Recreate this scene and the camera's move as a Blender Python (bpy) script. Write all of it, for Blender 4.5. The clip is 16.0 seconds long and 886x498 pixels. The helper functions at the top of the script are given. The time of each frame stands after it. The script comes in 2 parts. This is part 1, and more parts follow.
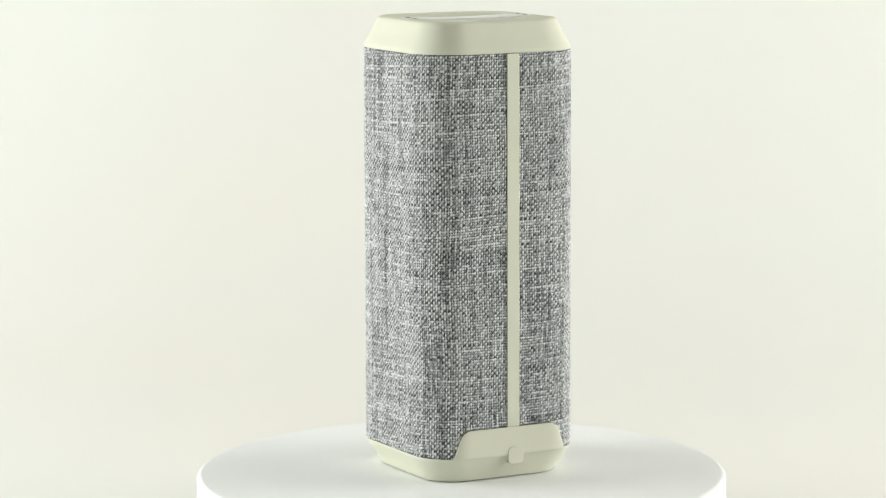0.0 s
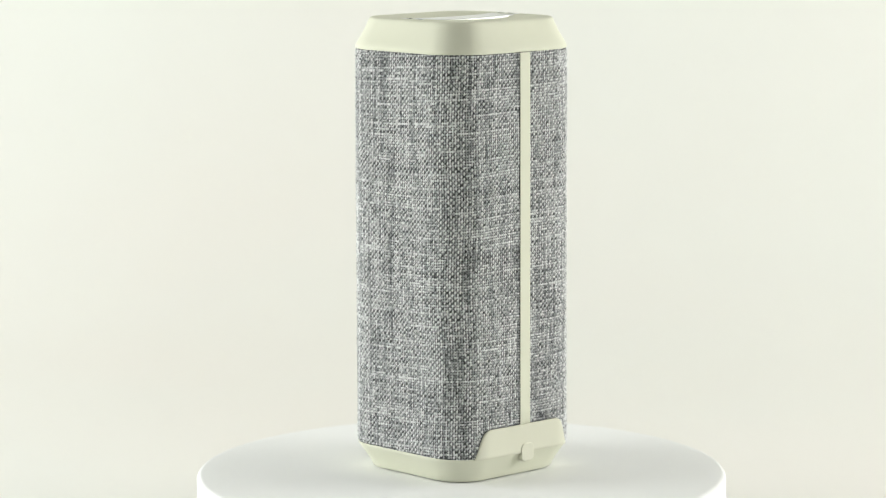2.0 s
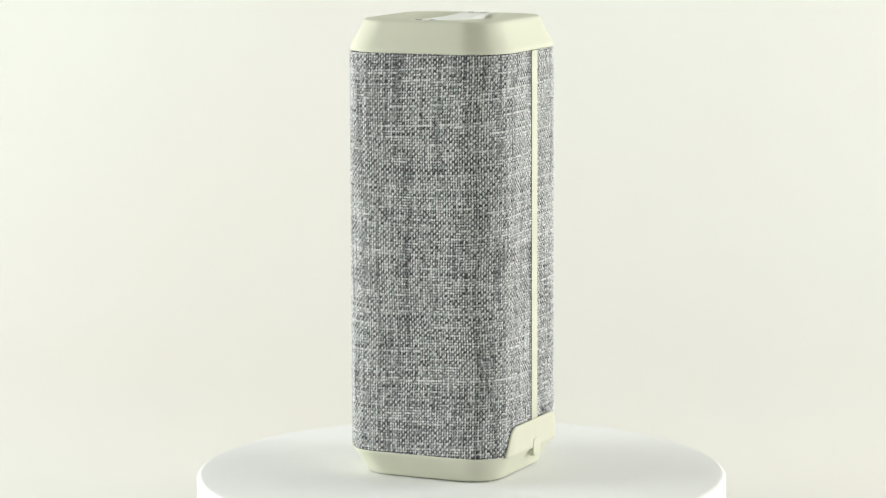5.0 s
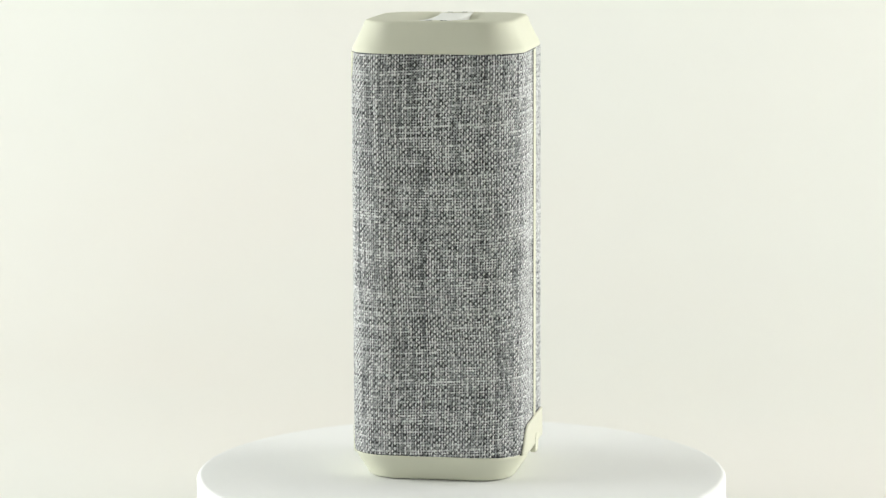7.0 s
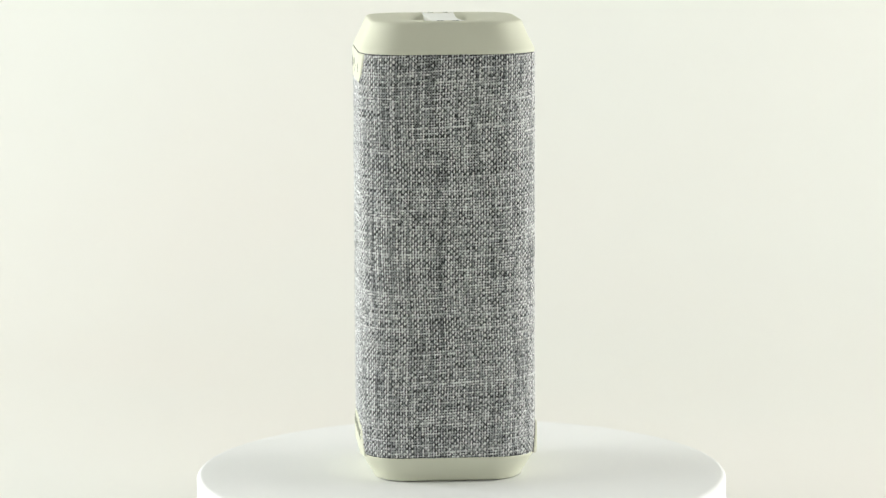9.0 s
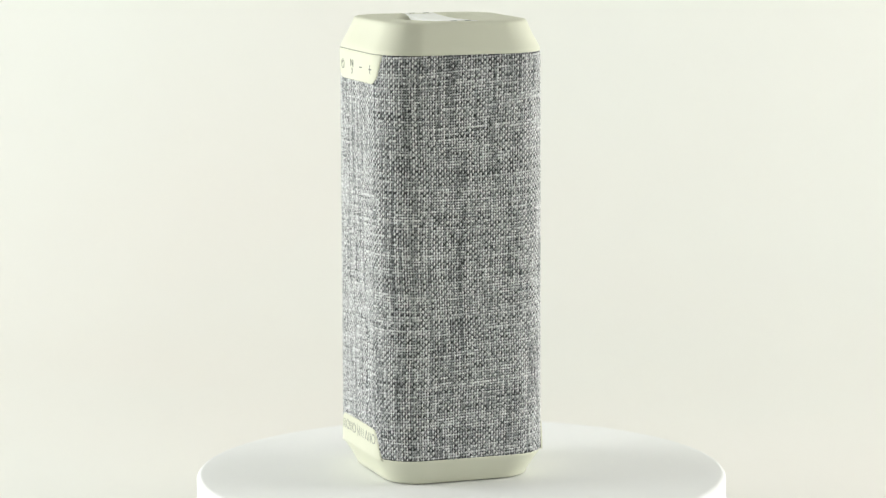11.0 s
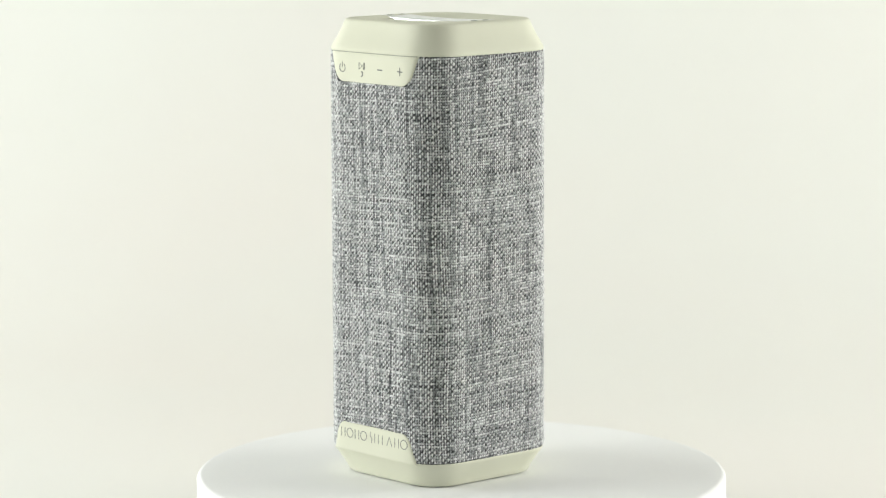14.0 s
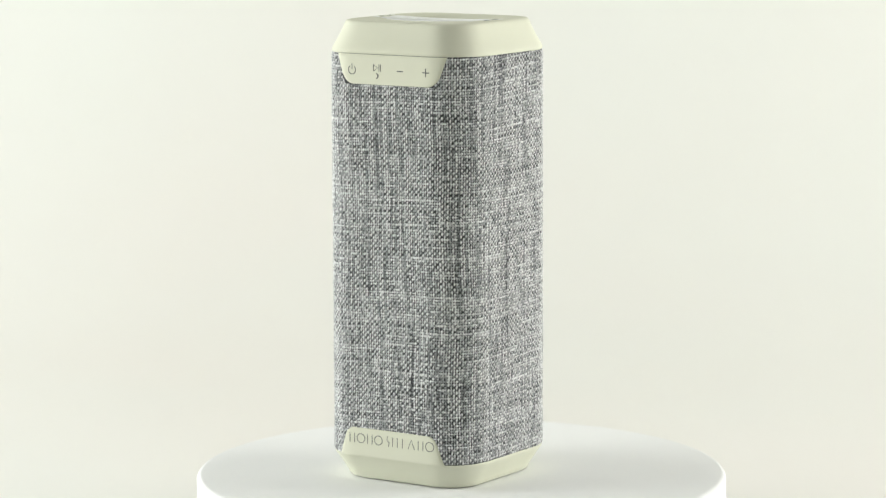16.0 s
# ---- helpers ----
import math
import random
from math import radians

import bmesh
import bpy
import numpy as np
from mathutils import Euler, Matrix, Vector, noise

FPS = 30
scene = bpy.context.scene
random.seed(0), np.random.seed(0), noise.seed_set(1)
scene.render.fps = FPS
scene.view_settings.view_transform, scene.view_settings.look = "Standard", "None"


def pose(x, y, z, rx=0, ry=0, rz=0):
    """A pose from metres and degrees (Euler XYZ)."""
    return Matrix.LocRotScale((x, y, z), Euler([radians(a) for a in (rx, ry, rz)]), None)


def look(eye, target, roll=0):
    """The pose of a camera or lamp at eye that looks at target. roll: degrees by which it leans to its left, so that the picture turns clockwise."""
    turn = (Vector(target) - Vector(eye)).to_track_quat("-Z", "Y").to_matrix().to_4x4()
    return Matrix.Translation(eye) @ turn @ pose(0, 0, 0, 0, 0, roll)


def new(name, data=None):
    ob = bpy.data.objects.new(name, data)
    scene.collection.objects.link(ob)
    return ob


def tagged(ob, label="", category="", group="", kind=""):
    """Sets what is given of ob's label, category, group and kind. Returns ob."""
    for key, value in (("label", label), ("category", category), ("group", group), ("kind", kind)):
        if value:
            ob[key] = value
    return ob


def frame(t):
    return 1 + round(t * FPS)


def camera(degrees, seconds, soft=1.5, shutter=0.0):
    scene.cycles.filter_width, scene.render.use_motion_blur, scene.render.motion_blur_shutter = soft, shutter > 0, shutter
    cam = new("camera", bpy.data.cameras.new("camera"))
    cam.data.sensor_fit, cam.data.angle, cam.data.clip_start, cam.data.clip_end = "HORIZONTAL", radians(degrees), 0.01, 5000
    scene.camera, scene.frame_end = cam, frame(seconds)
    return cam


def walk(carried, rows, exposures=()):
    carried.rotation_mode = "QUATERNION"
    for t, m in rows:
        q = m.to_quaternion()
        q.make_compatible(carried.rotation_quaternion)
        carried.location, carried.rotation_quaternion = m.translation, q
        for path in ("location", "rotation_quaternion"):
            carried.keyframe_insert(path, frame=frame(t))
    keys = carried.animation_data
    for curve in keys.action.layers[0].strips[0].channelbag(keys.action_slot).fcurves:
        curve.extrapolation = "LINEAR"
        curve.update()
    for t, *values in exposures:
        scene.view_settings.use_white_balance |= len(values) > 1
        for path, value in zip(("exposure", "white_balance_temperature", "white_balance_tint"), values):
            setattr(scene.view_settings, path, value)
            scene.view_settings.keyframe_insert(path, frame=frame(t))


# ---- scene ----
SECONDS = 16.0
EYE = Vector((0.0, -1.3225, 0.2826))
PAN, TILT, LEAN = radians(-0.329), radians(8.016), -0.202
AIM = EYE + Vector((math.sin(PAN) * math.cos(TILT), math.cos(PAN) * math.cos(TILT), -math.sin(TILT)))

cam = camera(16.198, SECONDS, soft=1.15)
STILL = look(EYE, AIM, LEAN)
# a long lens, sharp on the near side of the box
cam.data.dof.use_dof = True
cam.data.dof.focus_distance = 1.29
cam.data.dof.aperture_fstop = 11.0
walk(cam, [(0.0, STILL), (SECONDS, STILL)])

# turntable and loudspeaker: turn in degrees per second, first turn, offset of the box from the axis
SPEED, TURN = 7.387, -61.446
OFF_X, OFF_Y = 0.00283, 0.00933


# ---- light ----
def area(name, eye, target, size_x, size_y, watts, colour):
    data = bpy.data.lights.new(name, "AREA")
    data.shape, data.size, data.size_y, data.energy, data.color = "RECTANGLE", size_x, size_y, watts, colour
    lamp = new(name, data)
    lamp.matrix_world = look(eye, target)
    return lamp


world = bpy.data.worlds.new("studio_air")
scene.world = world
world.use_nodes = True
world.node_tree.nodes["Background"].inputs[0].default_value = (0.93, 1.0, 0.965, 1)
world.node_tree.nodes["Background"].inputs[1].default_value = 0.49
area("softbox_west", (-1.15, 0.06, 0.38), (0, 0.03, 0.20), 0.8, 0.75, 14.8, (0.975, 1.0, 0.98))
area("softbox_east", (1.15, 0.06, 0.38), (0, 0.03, 0.20), 0.8, 0.75, 13.4, (0.992, 0.995, 0.96))
# added fill lamp without a seen source, lifts the camera-facing sides
area("fill_front", (0, -1.55, 0.85), (0, 0.1, 0.12), 1.5, 0.8, 1.75, (1.0, 1.0, 0.98))
scene.view_settings.exposure = 0.07


# ---- materials ----
class Nodes:
    """A short way to lay out a material's nodes."""

    def __init__(self, name):
        self.mat = bpy.data.materials.new(name)
        self.mat.use_nodes = True
        self.tree = self.mat.node_tree
        self.bsdf = self.tree.nodes["Principled BSDF"]

    def add(self, kind, **settings):
        node = self.tree.nodes.new(kind)
        for key, value in settings.items():
            setattr(node, key, value)
        return node

    def put(self, socket, value):
        if isinstance(value, bpy.types.NodeSocket):
            self.tree.links.new(value, socket)
        else:
            socket.default_value = value

    def math(self, operation, a, b=0.0, c=0.0):
        node = self.add("ShaderNodeMath", operation=operation)
        for socket, value in zip(node.inputs, (a, b, c)):
            self.put(socket, value)
        return node.outputs[0]

    def vector(self, x, y, z=0.0):
        node = self.add("ShaderNodeCombineXYZ")
        for socket, value in zip(node.inputs, (x, y, z)):
            self.put(socket, value)
        return node.outputs[0]

    def noise(self, vector, scale, detail=2.0, rough=0.5):
        node = self.add("ShaderNodeTexNoise")
        if vector is not None:
            self.put(node.inputs["Vector"], vector)
        node.inputs["Scale"].default_value, node.inputs["Detail"].default_value = scale, detail
        node.inputs["Roughness"].default_value = rough
        return node.outputs[0]

    def ramp(self, value, stops):
        node = self.add("ShaderNodeValToRGB")
        self.put(node.inputs[0], value)
        line = node.color_ramp.elements
        while len(line) < len(stops):
            line.new(0.5)
        for stop, (place, colour) in zip(line, stops):
            stop.position, stop.color = place, (*colour, 1)
        return node.outputs[0]

    def mix(self, factor, a, b, blend="MIX"):
        node = self.add("ShaderNodeMix", data_type="RGBA", blend_type=blend)
        for k, value in ((0, factor), (6, a), (7, b)):
            self.put(node.inputs[k], value if not isinstance(value, tuple) else (*value, 1))
        return node.outputs[2]

    def bump(self, height, strength, distance):
        node = self.add("ShaderNodeBump")
        node.inputs["Strength"].default_value, node.inputs["Distance"].default_value = strength, distance
        self.put(node.inputs["Height"], height)
        self.put(self.bsdf.inputs["Normal"], node.outputs[0])

    def place(self):
        return self.add("ShaderNodeTexCoord").outputs["Object"]


def plain(name, low, high, rough, scale, grain=0.0, metal=0.0, shine=0.5):
    """A smooth finish with a slow drift of tone, patchy gloss and a fine grain."""
    n = Nodes(name)
    where = n.place()
    drift = n.noise(where, scale, 3.0)
    n.put(n.bsdf.inputs["Base Color"], n.ramp(drift, [(0.3, low), (0.7, high)]))
    gloss = n.noise(where, scale * 6, 2.0)
    n.put(n.bsdf.inputs["Roughness"], n.math("MULTIPLY_ADD", gloss, 0.14, rough - 0.07))
    n.bsdf.inputs["Metallic"].default_value = metal
    n.bsdf.inputs["Specular IOR Level"].default_value = shine
    if grain:
        n.bump(n.noise(where, 2600.0, 2.0), 0.35, grain)
    return n.mat


def woven():
    """Grey melange cloth: every thread has its own tone, which drifts along it."""
    n = Nodes("woven_cloth")
    u = n.add("ShaderNodeAttribute", attribute_name="across").outputs["Fac"]
    v = n.add("ShaderNodeAttribute", attribute_name="up").outputs["Fac"]
    col, row = n.math("FLOOR", u), n.math("FLOOR", v)
    over = n.add("ShaderNodeAttribute", attribute_name="over").outputs["Fac"]

    def thread(one, along, lift, shares):
        whole = n.noise(n.vector(n.math("MULTIPLY", one, 7.43), n.math("MULTIPLY", along, 0.02), lift + 21), 1.0, 1.0)
        long = n.noise(n.vector(n.math("MULTIPLY", one, 3.17), n.math("MULTIPLY", along, 0.06), lift), 1.0, 2.0)
        short = n.noise(n.vector(n.math("MULTIPLY", one, 5.31), n.math("MULTIPLY", along, 0.7), lift + 9), 1.0, 1.0)
        both = n.math("MULTIPLY_ADD", long, shares[1], n.math("MULTIPLY", whole, shares[0]))
        return n.math("MULTIPLY_ADD", short, shares[2], both)

    # lighter upright threads, darker ones across
    dark, mid, light = (0.062, 0.066, 0.070), (0.45, 0.464, 0.470), (0.91, 0.918, 0.92)
    upright = n.ramp(thread(col, v, 0.0, (0.42, 0.28, 0.30)), [(0.34, dark), (0.44, mid), (0.533, light)])
    across = n.ramp(thread(row, u, 40.0, (0.30, 0.18, 0.52)), [(0.41, dark), (0.52, mid), (0.608, light)])
    colour = n.mix(over, across, upright)
    fibre = n.noise(n.vector(n.math("MULTIPLY", u, 3.0), n.math("MULTIPLY", v, 3.0)), 1.0, 2.0)
    colour = n.mix(0.35, colour, n.ramp(fibre, [(0.3, (0.35, 0.35, 0.35)), (0.7, (1, 1, 1))]), "MULTIPLY")
    n.put(n.bsdf.inputs["Base Color"], colour)
    n.bsdf.inputs["Roughness"].default_value = 0.85
    n.bsdf.inputs["Sheen Weight"].default_value = 0.05
    n.bump(fibre, 0.5, 0.0002)
    return n.mat


CLOTH = woven()
CREAM = plain("cream_plastic", (0.665, 0.672, 0.545), (0.695, 0.702, 0.575), 0.72, 30.0, 0.00006, shine=0.22)
COVER = plain("cream_rubber", (0.64, 0.638, 0.52), (0.67, 0.668, 0.55), 0.7, 40.0, 0.00008, shine=0.25)
SILVER = plain("satin_silver", (0.80, 0.81, 0.80), (0.86, 0.87, 0.86), 0.33, 60.0, 0.0, 0.6)
INK = plain("grey_print", (0.10, 0.11, 0.10), (0.13, 0.14, 0.12), 0.6, 300.0)
PALE_INK = plain("pale_grey_print", (0.22, 0.23, 0.20), (0.26, 0.27, 0.23), 0.5, 300.0)
PAD_SHADE = plain("dark_pad_shade", (0.05, 0.05, 0.045), (0.07, 0.07, 0.06), 0.8, 80.0)
# near-black that stands in for shade in gaps of the weave and round plates
GAP_SHADE = plain("dark_gap_shade", (0.035, 0.036, 0.04), (0.05, 0.052, 0.055), 0.9, 200.0)
DISC = plain("white_disc_plastic", (0.84, 0.848, 0.845), (0.86, 0.868, 0.865), 0.6, 8.0, 0.00003, shine=0.3)
# pinkish to greenish drift paints the light's uneven tint into the paper
PAPER = plain("cream_paper", (0.815, 0.787, 0.742), (0.795, 0.812, 0.768), 0.9, 1.7, 0.00005)
WALL = plain("pale_wall_paint", (0.60, 0.60, 0.57), (0.64, 0.64, 0.60), 0.8, 1.2)
BOARD = plain("grey_floor", (0.28, 0.27, 0.25), (0.34, 0.33, 0.30), 0.6, 2.0)


# ---- mesh helpers ----
def part(name, bm, material, parent=None, label="", smooth=True):
    """Links a bmesh as one mesh object under a thing or a part."""
    bmesh.ops.recalc_face_normals(bm, faces=bm.faces)
    mesh = bpy.data.meshes.new(name)
    bm.to_mesh(mesh)
    bm.free()
    for face in mesh.polygons:
        face.use_smooth = smooth
    mesh.materials.append(material)
    ob = new(name, mesh)
    ob.parent = parent
    return tagged(ob, label)


def skin(bm, loops, closed=True):
    """Faces between loops of vertices that have the same count."""
    for a, b in zip(loops, loops[1:]):
        n = len(a)
        for k in range(n if closed else n - 1):
            bm.faces.new((a[k], a[(k + 1) % n], b[(k + 1) % n], b[k]))


def slab(name, x0, x1, y0, y1, z0, z1, material):
    bm = bmesh.new()
    bmesh.ops.create_cube(bm, size=1.0)
    bmesh.ops.scale(bm, vec=(x1 - x0, y1 - y0, z1 - z0), verts=bm.verts)
    bmesh.ops.translate(bm, vec=((x0 + x1) / 2, (y0 + y1) / 2, (z0 + z1) / 2), verts=bm.verts)
    bmesh.ops.bevel(bm, geom=bm.edges[:], offset=0.002, segments=1, affect="EDGES")
    return part(name, bm, material, smooth=False)


# ---- studio ----
def studio():
    low = -0.0345
    names = (("wall_west", -1.9, -1.8, -2.2, 1.5), ("wall_east", 1.8, 1.9, -2.2, 1.5),
             ("wall_north", -1.8, 1.8, 1.4, 1.5), ("wall_south", -1.8, 1.8, -2.2, -2.1))
    for name, x0, x1, y0, y1 in names:
        tagged(slab(name, x0, x1, y0, y1, low - 0.75, 1.75, WALL), "plain pale painted studio wall", "wall", kind="structure")
    tagged(slab("floor", -1.9, 1.9, -2.2, 1.5, low - 0.85, low - 0.752, BOARD), "plain grey studio floor", "floor", kind="structure")
    tagged(slab("ceiling", -1.9, 1.9, -2.2, 1.5, 1.752, 1.85, WALL), "plain pale painted ceiling", "ceiling", kind="structure")
    # seamless sheet: flat below the turntable, curving up behind it
    bm, loops = bmesh.new(), []
    rows = [(-0.75, low), (-0.3, low), (0.2, low), (0.42, low)]
    for k in range(1, 17):
        a = radians(90 * k / 16)
        rows.append((0.42 + 0.45 * math.sin(a), low + 0.45 - 0.45 * math.cos(a)))
    rows += [(0.87, 0.7), (0.87, 1.1), (0.87, 1.5)]
    for thick in (0.0, 0.001):
        for y, z in rows if not thick else rows[::-1]:
            loops.append([bm.verts.new((x, y + (0.001 if thick and z > low + 0.2 else 0), z - (thick if z < low + 0.2 else 0)))
                          for x in np.linspace(-1.3, 1.3, 14)])
    skin(bm, loops + loops[:1], closed=False)
    tagged(part("backdrop", bm, PAPER), "seamless cream white paper sweep behind the turntable", "backdrop", kind="structure")
    tagged(slab("table", -1.3, 1.3, -0.8, 0.88, low - 0.75, low - 0.002, WALL), "plain pale plinth table under the paper sweep", "table", kind="structure")


def lathe(bm, profile, count):
    loops = []
    for r, z in profile:
        loops.append([bm.verts.new((r * math.cos(a), r * math.sin(a), z)) for a in np.linspace(0, 2 * math.pi, count, endpoint=False)])
    skin(bm, loops)
    bm.faces.new(loops[0])
    bm.faces.new(loops[-1])


def turntable():
    top = new("turntable")
    top.location = (0, 0, -0.034)
    tagged(top, "round white plastic turntable with a rounded rim", "turntable")
    bm, r = bmesh.new(), 0.11425
    edge = [(r - 0.0022 + 0.0022 * math.sin(a), 0.034 - 0.0022 + 0.0022 * math.cos(a)) for a in np.linspace(0, math.pi / 2, 7)]
    lathe(bm, [(0.02, 0.034), (0.06, 0.034), (0.09, 0.034), (0.105, 0.034)] + edge + [(r, 0.02), (r, 0.0085), (r - 0.0015, 0.007)], 160)
    part("disc", bm, DISC, top, "glossy white disc")
    bm = bmesh.new()
    lathe(bm, [(0.098, 0.0065), (0.1, 0.0055), (0.1, 0.0005), (0.098, 0.0)], 120)
    part("base", bm, DISC, top)
    return top


# ---- loudspeaker: square box with round corners; +x rear seam side, -x control side ----
AX, AY, RC = 0.0373, 0.03754, 0.0182
Z_LOW, Z_HIGH, Z_TOP = 0.01119, 0.18245, 0.1956


def ring(inset, count=14, round_off=0.62):
    """Points of the box's outline, moved inwards by inset, counter-clockwise from the middle of the unseen side."""
    ax, ay, rc = AX - inset, AY - inset, max(RC - round_off * inset, 0.004)
    pts = [(0.0, ay)]
    for k, (sx, sy) in enumerate(((-1, 1), (-1, -1), (1, -1), (1, 1))):
        for a in np.linspace(0, math.pi / 2, count):
            b = a + math.pi / 2 * (k + 1)
            pts.append((sx * (ax - rc) + rc * math.cos(b), sy * (ay - rc) + rc * math.sin(b)))
        if k < 3:
            dx, dy = ((-1, 0), (0, -1), (1, 0))[k]
            pts.append((dx * ax, dy * ay))
    return pts


def loft(bm, profile, **extra):
    loops = [[bm.verts.new((x, y, z)) for x, y in ring(inset, **extra)] for inset, z in profile]
    skin(bm, loops)
    return loops


def on_side(side, u, out=0.0):
    """The place on a side's surface: side +1 is the seam side, -1 the control side; u runs along y."""
    flat = AY - RC
    over = min(max(abs(u) - flat, 0.0), RC * 0.98)
    nx, ny = math.sqrt(RC * RC - over * over) / RC, math.copysign(over / RC, u)
    x = AX - RC + RC * nx
    return Vector((side * (x + out * nx), u + out * ny, 0))


def cloth(parent):
    """The cloth sleeve: a plain weave with real relief, thread over thread."""
    flat_x, flat_y, arc = 2 * (AX - RC), 2 * (AY - RC), RC * math.pi / 2
    total = 2 * flat_x + 2 * flat_y + 4 * arc
    cols, rows, sub = 234, 147, 6
    nu, nv = cols * sub, rows * sub
    s = np.linspace(0, total, nu + 1)
    # walk round from the middle of the unseen side
    px, py, nx, ny = (np.zeros(nu + 1) for _ in range(4))
    lengths = [flat_x / 2, arc, flat_y, arc, flat_x, arc, flat_y, arc, flat_x / 2]
    starts = np.concatenate([[0], np.cumsum(lengths)])
    heading = math.pi
    x, y = 0.0, AY
    for k, length in enumerate(lengths):
        here = (s >= starts[k] - 1e-12) & (s <= starts[k + 1] + 1e-12)
        d = s[here] - starts[k]
        if k % 2 == 0:
            px[here], py[here] = x + d * math.cos(heading), y + d * math.sin(heading)
            nx[here], ny[here] = math.cos(heading - math.pi / 2), math.sin(heading - math.pi / 2)
            x, y = x + length * math.cos(heading), y + length * math.sin(heading)
        else:
            mx, my = x + RC * math.cos(heading + math.pi / 2), y + RC * math.sin(heading + math.pi / 2)
            a = heading - math.pi / 2 + d / RC
            px[here], py[here], nx[here], ny[here] = mx + RC * np.cos(a), my + RC * np.sin(a), np.cos(a), np.sin(a)
            heading += math.pi / 2
            a = heading - math.pi / 2
            x, y = mx + RC * math.cos(a), my + RC * math.sin(a)
    u = np.arange(nu + 1)[:, None] / sub
    v = np.arange(nv + 1)[None, :] / sub
    # gentle wander of the threads
    wander_u = 0.30 * np.sin(v / 9.0 + 1.3 * np.sin(u / 17.0)) + 0.22 * np.sin(v / 23.0 + u / 31.0)
    wander_v = 0.45 * np.sin(u / 14.0 + 0.9 * np.sin(v / 19.0)) + 0.35 * np.sin(u / 37.0 + v / 29.0 + 1.0)
    # the cloth is drawn a little askew round the box
    uu, vv = u + wander_u, v + wander_v - 0.03 * (u - cols / 2)
    fu, fv = uu - np.floor(uu) - 0.5, vv - np.floor(vv) - 0.5
    wave = np.cos(np.pi * (np.floor(uu) + np.floor(vv)))
    dome_u, dome_v = np.cos(np.pi * fu), np.cos(np.pi * fv)
    # the twist of the yarn makes every visible stitch lean a little
    lean_u, lean_v = fu - 0.22 * fv, fv + 0.10 * fu
    rng = np.random.default_rng(5)
    thick_u = 0.32 + 0.05 * rng.uniform(-1, 1, cols + 40)
    thick_v = 0.37 + 0.06 * rng.uniform(-1, 1, rows + 40)
    half_u = thick_u[np.clip(np.floor(uu).astype(int) + 20, 0, cols + 39)] + 0.03 * np.sin(vv * 0.31 + 2.1 * np.floor(uu))
    half_v = thick_v[np.clip(np.floor(vv).astype(int) + 20, 0, rows + 39)] + 0.03 * np.sin(uu * 0.27 + 1.7 * np.floor(vv))
    round_u = np.sqrt(np.clip(1 - (lean_u / half_u) ** 2, 0, 1)) - 1.2 * (np.abs(lean_u) > half_u)
    round_v = np.sqrt(np.clip(1 - (lean_v / half_v) ** 2, 0, 1)) - 1.2 * (np.abs(lean_v) > half_v)
    warp = 0.52 * round_u - wave * dome_v * 0.42
    weft = 0.62 * round_v + wave * dome_u * 0.38
    over = np.clip(0.5 + (warp - weft) * 6, 0, 1)
    relief = 0.00069 * (np.maximum(warp, weft) - 0.75)
    relief += 0.00006 * np.sin(uu * 0.7 + 2.0 * np.sin(vv * 0.21))
    height = Z_LOW + (Z_HIGH - Z_LOW) * np.arange(nv + 1)[None, :] / nv + 0 * u
    tuck = 0.0005 * (np.exp(-(height - Z_LOW) / 0.0006) + np.exp(-(Z_HIGH - height) / 0.0006))
    relief = relief - tuck
    # pressed in under the plates of the two sides
    across = np.abs(py)[:, None]
    low_plate = across < 0.0215 + 0.0044 * (0.0225 - height) / 0.0113
    low_plate &= height < 0.0225
    high_plate = (across < 0.0222 + 0.0042 * (height - 0.1695) / 0.0124) & (height > 0.1695)
    under = (low_plate & (np.abs(px)[:, None] > 0.02)) | (high_plate & (px[:, None] < -0.02))
    relief = np.where(under, -0.0006, relief)
    co = np.stack([px[:, None] + nx[:, None] * relief, py[:, None] + ny[:, None] * relief, height], -1).reshape(-1, 3)
    idx = np.arange((nu + 1) * (nv + 1)).reshape(nu + 1, nv + 1)
    quads = np.stack([idx[:-1, :-1], idx[1:, :-1], idx[1:, 1:], idx[:-1, 1:]], -1).reshape(-1, 4)
    mesh = bpy.data.meshes.new("cloth_sleeve")
    mesh.vertices.add(len(co))
    mesh.vertices.foreach_set("co", co.ravel())
    mesh.loops.add(quads.size)
    mesh.loops.foreach_set("vertex_index", quads.ravel())
    mesh.polygons.add(len(quads))
    mesh.polygons.foreach_set("loop_start", np.arange(0, quads.size, 4))
    mesh.polygons.foreach_set("loop_total", np.full(len(quads), 4))
    mesh.polygons.foreach_set("use_smooth", np.ones(len(quads), bool))
    mesh.update(calc_edges=True)
    for name, values in (("across", uu), ("up", vv), ("over", over)):
        layer = mesh.attributes.new(name, "FLOAT", "POINT")
        layer.data.foreach_set("value", np.ascontiguousarray(values, dtype=np.float32).ravel())
    mesh.materials.append(CLOTH)
    ob = new("cloth_sleeve", mesh)
    ob.parent = parent
    tagged(ob, "grey and white woven melange cloth")
    # dark inner shell, added so the holes between threads read as shaded
    bm = bmesh.new()
    loft(bm, [(0.00032, Z_LOW + 0.0002), (0.00032, Z_HIGH - 0.0002)], round_off=1.0)
    part("liner", bm, GAP_SHADE, parent, "dark liner added behind the weave to deepen the shade in its gaps")


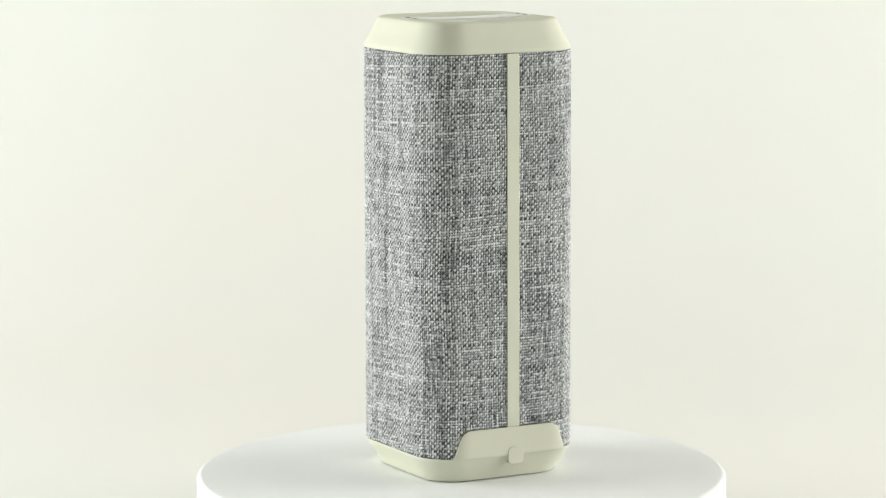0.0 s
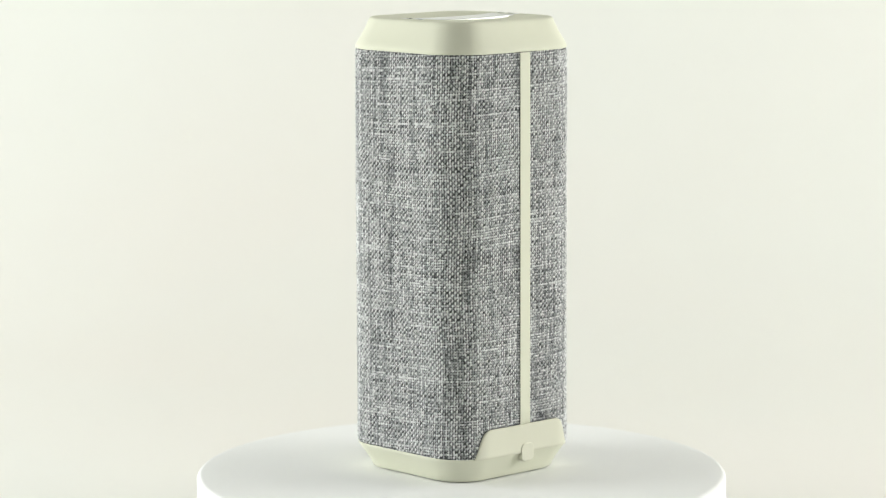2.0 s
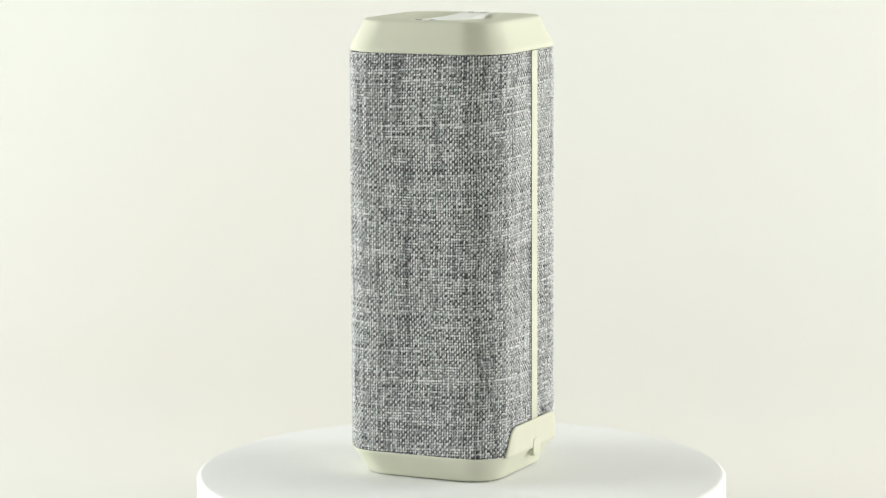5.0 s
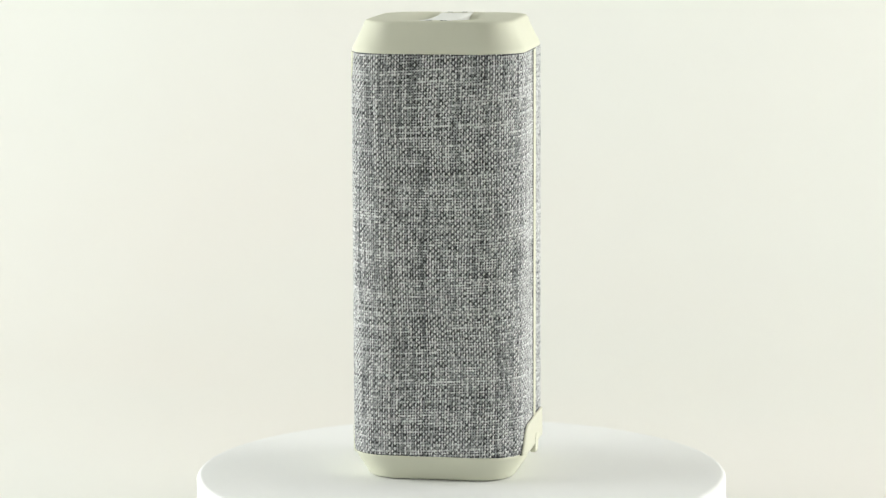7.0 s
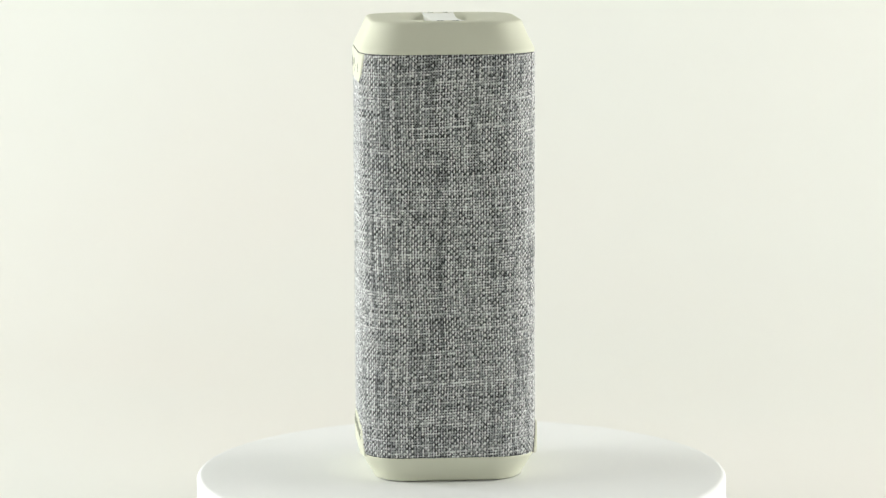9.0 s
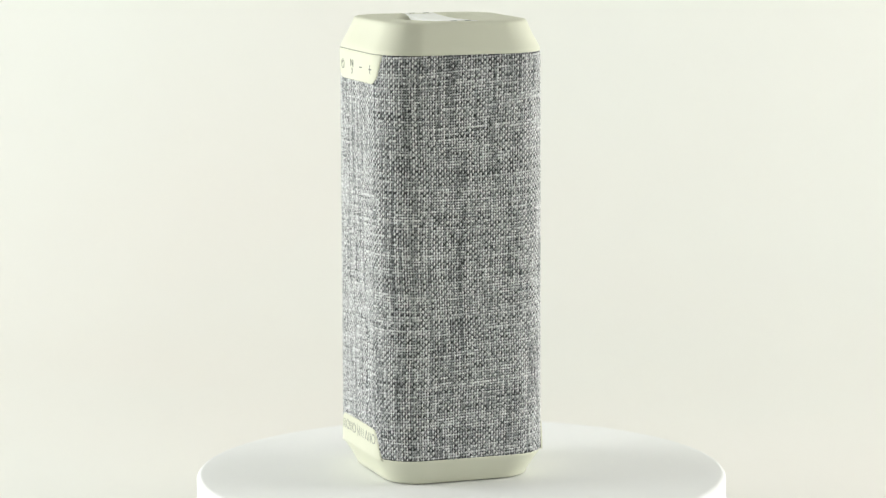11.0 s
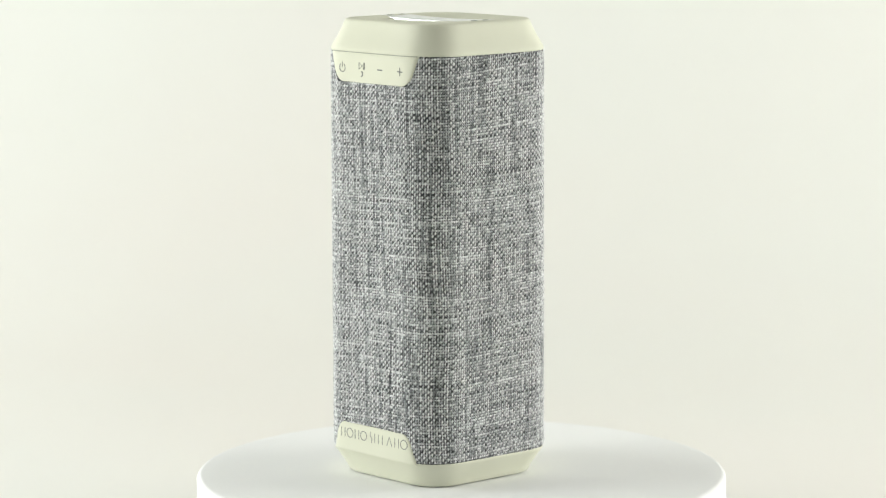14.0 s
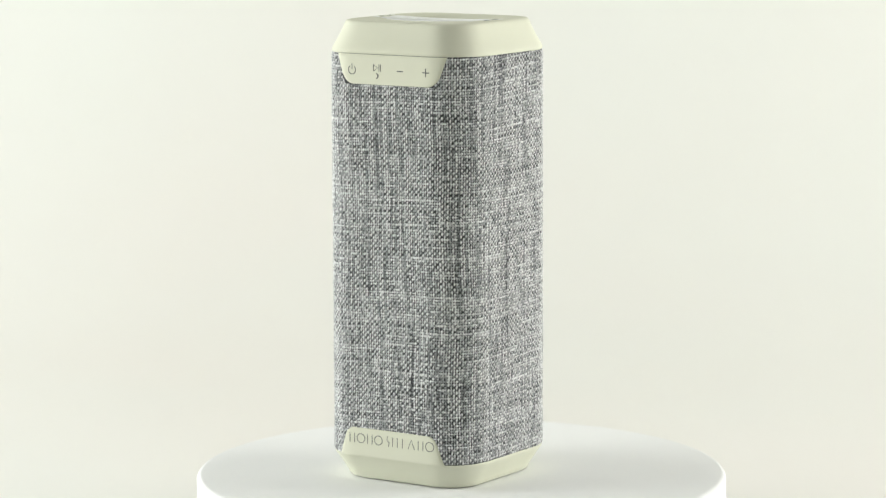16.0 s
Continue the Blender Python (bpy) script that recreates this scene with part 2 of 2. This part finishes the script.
def hollow(x, y):
    """Depth of the two finger scoops beside the silver band in the top."""
    gap = abs(x)
    reach = 0.0215 * math.sqrt(max(0.0, 1 - (y / 0.0262) ** 2))
    if gap > reach or reach < 0.0071:
        return 0.0
    k = min(1.0, (reach - gap) / max(reach - 0.007, 1e-6))
    return 0.0052 * (reach / 0.0215) ** 2 * k * k * (3 - 2 * k)


def top_cap(parent):
    bm = bmesh.new()
    rise = Z_TOP - Z_HIGH
    profile = [(0.0032, Z_HIGH - 0.0022), (0.0003, Z_HIGH - 0.0003)]
    profile += [(inset, Z_HIGH + rise * k) for inset, k in (
        (0.0001, 0.04), (0.0004, 0.12), (0.0013, 0.26), (0.0025, 0.43), (0.0035, 0.60), (0.0044, 0.76), (0.0049, 0.87),
        (0.0052, 0.930), (0.0056, 0.970), (0.0063, 0.992), (0.0073, 0.998))]
    loops = loft(bm, profile)
    edge = [Vector(v.co) for v in loops[-1]]
    inner = []
    for k in np.linspace(0.975, 0.02, 46):
        inner.append([bm.verts.new((p.x * k, p.y * k, Z_TOP - hollow(p.x * k, p.y * k))) for p in edge])
    skin(bm, [loops[-1]] + inner)
    bm.faces.new(inner[-1])
    cap = part("top_cap", bm, CREAM, parent, "cream plastic cap with two finger scoops")
    # band across the top, with print at its two ends
    bm, rows = bmesh.new(), []
    for y in np.linspace(-0.0285, 0.0285, 31):
        w = 0.0063 + 0.0010 * (y / 0.0285) ** 2
        sag = 0.0006 * (1 - (y / 0.0285) ** 2)
        z = Z_TOP + 0.00012 - sag
        rows.append([bm.verts.new(p) for p in ((-w, y, z - 0.008), (-w, y, z - 0.0004), (-w + 0.0004, y, z), (0, y, z - 0.0001), (w - 0.0004, y, z), (w, y, z - 0.0004), (w, y, z - 0.008))])
    skin(bm, rows, closed=False)
    bm.faces.new(rows[0])
    bm.faces.new(rows[-1])
    band = part("band", bm, SILVER, cap, "satin silver band across the top")
    for end in (-1, 1):
        for x in (-0.0039, -0.0025, 0.0025, 0.0039):
            bm = bmesh.new()
            bmesh.ops.create_cube(bm, size=1.0)
            bmesh.ops.scale(bm, vec=(0.0010, 0.0015, 0.0002), verts=bm.verts)
            bmesh.ops.translate(bm, vec=(x, end * 0.0268, Z_TOP + 0.00008), verts=bm.verts)
            part("print_mark", bm, PALE_INK, cap, "small dark printed bar")


def bottom_base(parent):
    bm = bmesh.new()
    profile = [(0.012, 0.0007), (0.0062, 0.0005), (0.0057, 0.0009), (0.0050, 0.0028), (0.0034, 0.0056), (0.0016, 0.0086), (0.0006, 0.0101),
               (0.0002, Z_LOW - 0.0002), (0.0003, Z_LOW + 0.0003), (0.0032, Z_LOW + 0.0020)]
    loops = loft(bm, profile)
    bm.faces.new(loops[0])
    part("bottom_base", bm, CREAM, parent, "cream plastic base with chamfered sides")
    # unseen pad, added; its dark colour backs the contact shadow under the base
    bm = bmesh.new()
    loops = loft(bm, [(0.0084, 0.0), (0.0080, 0.0003), (0.0080, 0.0010)])
    bm.faces.new(loops[0])
    bm.faces.new(loops[-1])
    part("foot_pad", bm, PAD_SHADE, parent, "thin foot pad added, dark to make the shadow line under the base")


def plate(name, side, rows, out, material, parent, label, lip=0.0004):
    """A thin plate that follows the side's surface. rows: (z, left, right) from one end to the other."""
    bm, count = bmesh.new(), 40
    mid_z = (rows[0][0] + rows[-1][0]) / 2
    half_z = abs(rows[0][0] - rows[-1][0]) / 2
    front = []
    for z, a, b in rows:
        front.append([])
        for t in np.linspace(a, b, count):
            p = on_side(side, t, out)
            front[-1].append(bm.verts.new((p.x, p.y, z)))
    skin(bm, front, closed=False)
    rim = front[0] + [r[-1] for r in front[1:-1]] + front[-1][::-1] + [r[0] for r in front[-2:0:-1]]
    def offset(v, grow, depth):
        k = 1 + grow / 0.024
        p = on_side(side, v.co.y * k, depth)
        return bm.verts.new((p.x, p.y, v.co.z + grow * (v.co.z - mid_z) / half_z))
    shoulder = [offset(v, lip * 0.5, out - lip * 0.7) for v in rim]
    foot = [offset(v, lip * 0.55, -0.0012) for v in rim]
    skin(bm, [rim, shoulder, foot])
    return part(name, bm, material, parent, label)


def flap_rows(z0, z1, wide, narrow, radius, mid=0.0):
    """Rows of a trapezium from its wide end z0 to its narrow, round-cornered end z1."""
    rows, steps = [], 16
    for k in range(steps + 1):
        t = 1 - (1 - k / steps) ** 1.7
        w = wide + (narrow - wide) * t
        left = abs(z1 - z0) * (1 - t)
        if left < radius:
            w -= (radius - math.sqrt(max(0.0, radius ** 2 - (radius - left) ** 2))) * 0.9
        rows.append((z0 + (z1 - z0) * t, mid - w, mid + w))
    return rows


def strokes(name, side, lines, width, out, material, parent, label=""):
    """Printed lines on a side: runs of (u, z) points drawn with one width and a hair of thickness."""
    bm = bmesh.new()
    for run in lines:
        pts = [Vector((u, z)) for u, z in run]
        loop = (Vector(run[0]) - Vector(run[-1])).length < 1e-7
        rails = []
        for k, p in enumerate(pts):
            a = pts[k - 1] if k else (pts[-2] if loop else p)
            b = pts[k + 1] if k < len(pts) - 1 else (pts[1] if loop else p)
            d = (b - a).normalized()
            n = Vector((-d.y, d.x)) * width / 2
            quad = []
            for q, o in ((p + n, 0.0), (p + n, out), (p - n, out), (p - n, 0.0)):
                s = on_side(side, q.x, o + 0.0002)
                quad.append(bm.verts.new((s.x, s.y, q.y)))
            rails.append(quad)
        skin(bm, rails)
        if not loop:
            bm.faces.new(rails[0])
            bm.faces.new(rails[-1])
    return part(name, bm, material, parent, label, smooth=False)


def circle(u, z, r, a0, a1, n=20):
    return [(u + r * math.cos(radians(a)), z + r * math.sin(radians(a))) for a in np.linspace(a0, a1, n)]


def controls(parent):
    # slightly larger dark plate, its rim imitates the shadow at the panel's edge
    plate("panel_shade", -1, flap_rows(Z_HIGH - 0.0002, 0.1696, 0.02695, 0.02275, 0.0045, -0.0010), 0.00004, GAP_SHADE, parent, "dark plate for the shade line round the control panel", lip=0.0001)
    panel = plate("control_panel", -1, flap_rows(Z_HIGH - 0.0004, 0.1698, 0.0268, 0.0226, 0.0045, -0.0010), 0.00026, CREAM, parent,
                  "cream control panel with printed button symbols")
    up = 0.00016
    z = 0.1757
    strokes("power_symbol", -1, [circle(0.0180, z - 0.0002, 0.0018, 125, 415, 26), [(0.0180, z + 0.0001), (0.0180, z + 0.0024)]], 0.00034, up, INK, panel)
    strokes("play_pause_symbol", -1, [[(0.0071, z + 0.0025), (0.0071, z - 0.0004), (0.0050, z + 0.00105), (0.0071, z + 0.0025), (0.0071, z - 0.0004)],
                                      [(0.0043, z + 0.0025), (0.0043, z - 0.0004)], [(0.0035, z + 0.0025), (0.0035, z - 0.0004)]], 0.0003, up, INK, panel)
    strokes("call_symbol", -1, [circle(0.0058, z - 0.0023, 0.0010, 90, 270, 12)], 0.0005, up, INK, panel)
    strokes("minus_symbol", -1, [[(-0.0047, z), (-0.0078, z)]], 0.00046, up, INK, panel)
    strokes("plus_symbol", -1, [[(-0.0174, z), (-0.0206, z)], [(-0.0190, z + 0.0018), (-0.0190, z - 0.0018)]], 0.00046, up, INK, panel)


def badge(parent):
    base = plate("name_plate", -1, flap_rows(Z_LOW - 0.0004, 0.0232, 0.0262, 0.0218, 0.0036, -0.0002), 0.0003, CREAM, parent,
                 "cream plate with a row of pale grey marks")
    # a row of plain shapes stands for the maker's name
    z, h = 0.0189, 0.0020
    for u, kind in ((0.0193, "pair"), (0.0148, "ring"), (0.0102, "pair"), (0.0058, "ring"), (-0.0027, "pair"), (-0.0073, "bar"),
                    (-0.0110, "peak"), (-0.0157, "pair"), (-0.0202, "ring")):
        lines = {"pair": [[(u + d, z - h), (u + d, z + h)] for d in (0.0012, -0.0012)],
                 "ring": [circle(u, z, h * 0.98, 0, 360, 25)],
                 "bar": [[(u + 0.0008, z + h), (u + 0.0008, z - h)]],
                 "peak": [[(u + 0.0016, z - h), (u, z + h), (u - 0.0016, z - h)]]}[kind]
        strokes("mark", -1, lines, 0.00036, 0.00020, PALE_INK, base)
    strokes("mark", -1, [[(0.0011, 0.0213), (0.0014, 0.0195), (0.0003, 0.0185), (0.0006, 0.0167)]], 0.00036, 0.00020, PALE_INK, base)


def rear(parent):
    # dark plate wider than the strip, paints the shadow lines along both edges
    plate("seam_shade", 1, [(z, -0.00138, 0.00458) for z in np.linspace(0.0232, Z_HIGH - 0.0004, 24)], 0.0002, GAP_SHADE, parent, "dark plate for the shadow lines beside the seam strip", lip=0.0001)
    plate("seam_strip", 1, [(z, -0.0013, 0.0045) for z in np.linspace(0.0234, Z_HIGH - 0.0006, 24)], 0.0004, CREAM, parent, "cream plastic seam strip", lip=0.0003)
    # dark plate under the cover, gives its groove a painted shade outline
    plate("cover_shade", 1, flap_rows(Z_LOW + 0.0001, 0.0234, 0.0266, 0.0225, 0.0034, 0.0002), 0.0003, GAP_SHADE, parent, "dark plate for the shaded groove round the socket cover", lip=0.0001)
    flap = plate("port_cover", 1, flap_rows(Z_LOW - 0.0001, 0.0231, 0.0263, 0.0222, 0.0034, 0.0002), 0.0010, COVER, parent, "cream rubber cover over the sockets")
    rows = []
    for k in range(13):
        t = k / 12
        z = 0.0149 - 0.0076 * t
        w = 0.0036
        e = min(t, 1 - t) * 0.0076
        if e < 0.0022:
            w -= 0.0022 - math.sqrt(0.0022 ** 2 - (0.0022 - e) ** 2)
        rows.append((z, 0.0023 - w, 0.0023 + w))
    plate("pull_tab", 1, rows, 0.0013, COVER, flap, "rounded rubber pull tab", lip=0.0007)


def loudspeaker():
    box = new("loudspeaker")
    tagged(box, "grey woven cloth loudspeaker with cream plastic ends on the turntable", "loudspeaker")
    cloth(box)
    top_cap(box)
    bottom_base(box)
    controls(box)
    badge(box)
    rear(box)
    return box


studio()
table_top = turntable()
speaker = loudspeaker()


def motions():
    rows, disc_rows = [], []
    for k in range(33):
        t = k * 0.5
        a = radians(SPEED * t)
        rows.append((t, pose(OFF_X * math.cos(a) - OFF_Y * math.sin(a), OFF_X * math.sin(a) + OFF_Y * math.cos(a), 0, 0, 0, TURN + SPEED * t)))
        disc_rows.append((t, pose(0, 0, -0.034, 0, 0, SPEED * t)))
    walk(speaker, rows)
    walk(table_top, disc_rows)


motions()
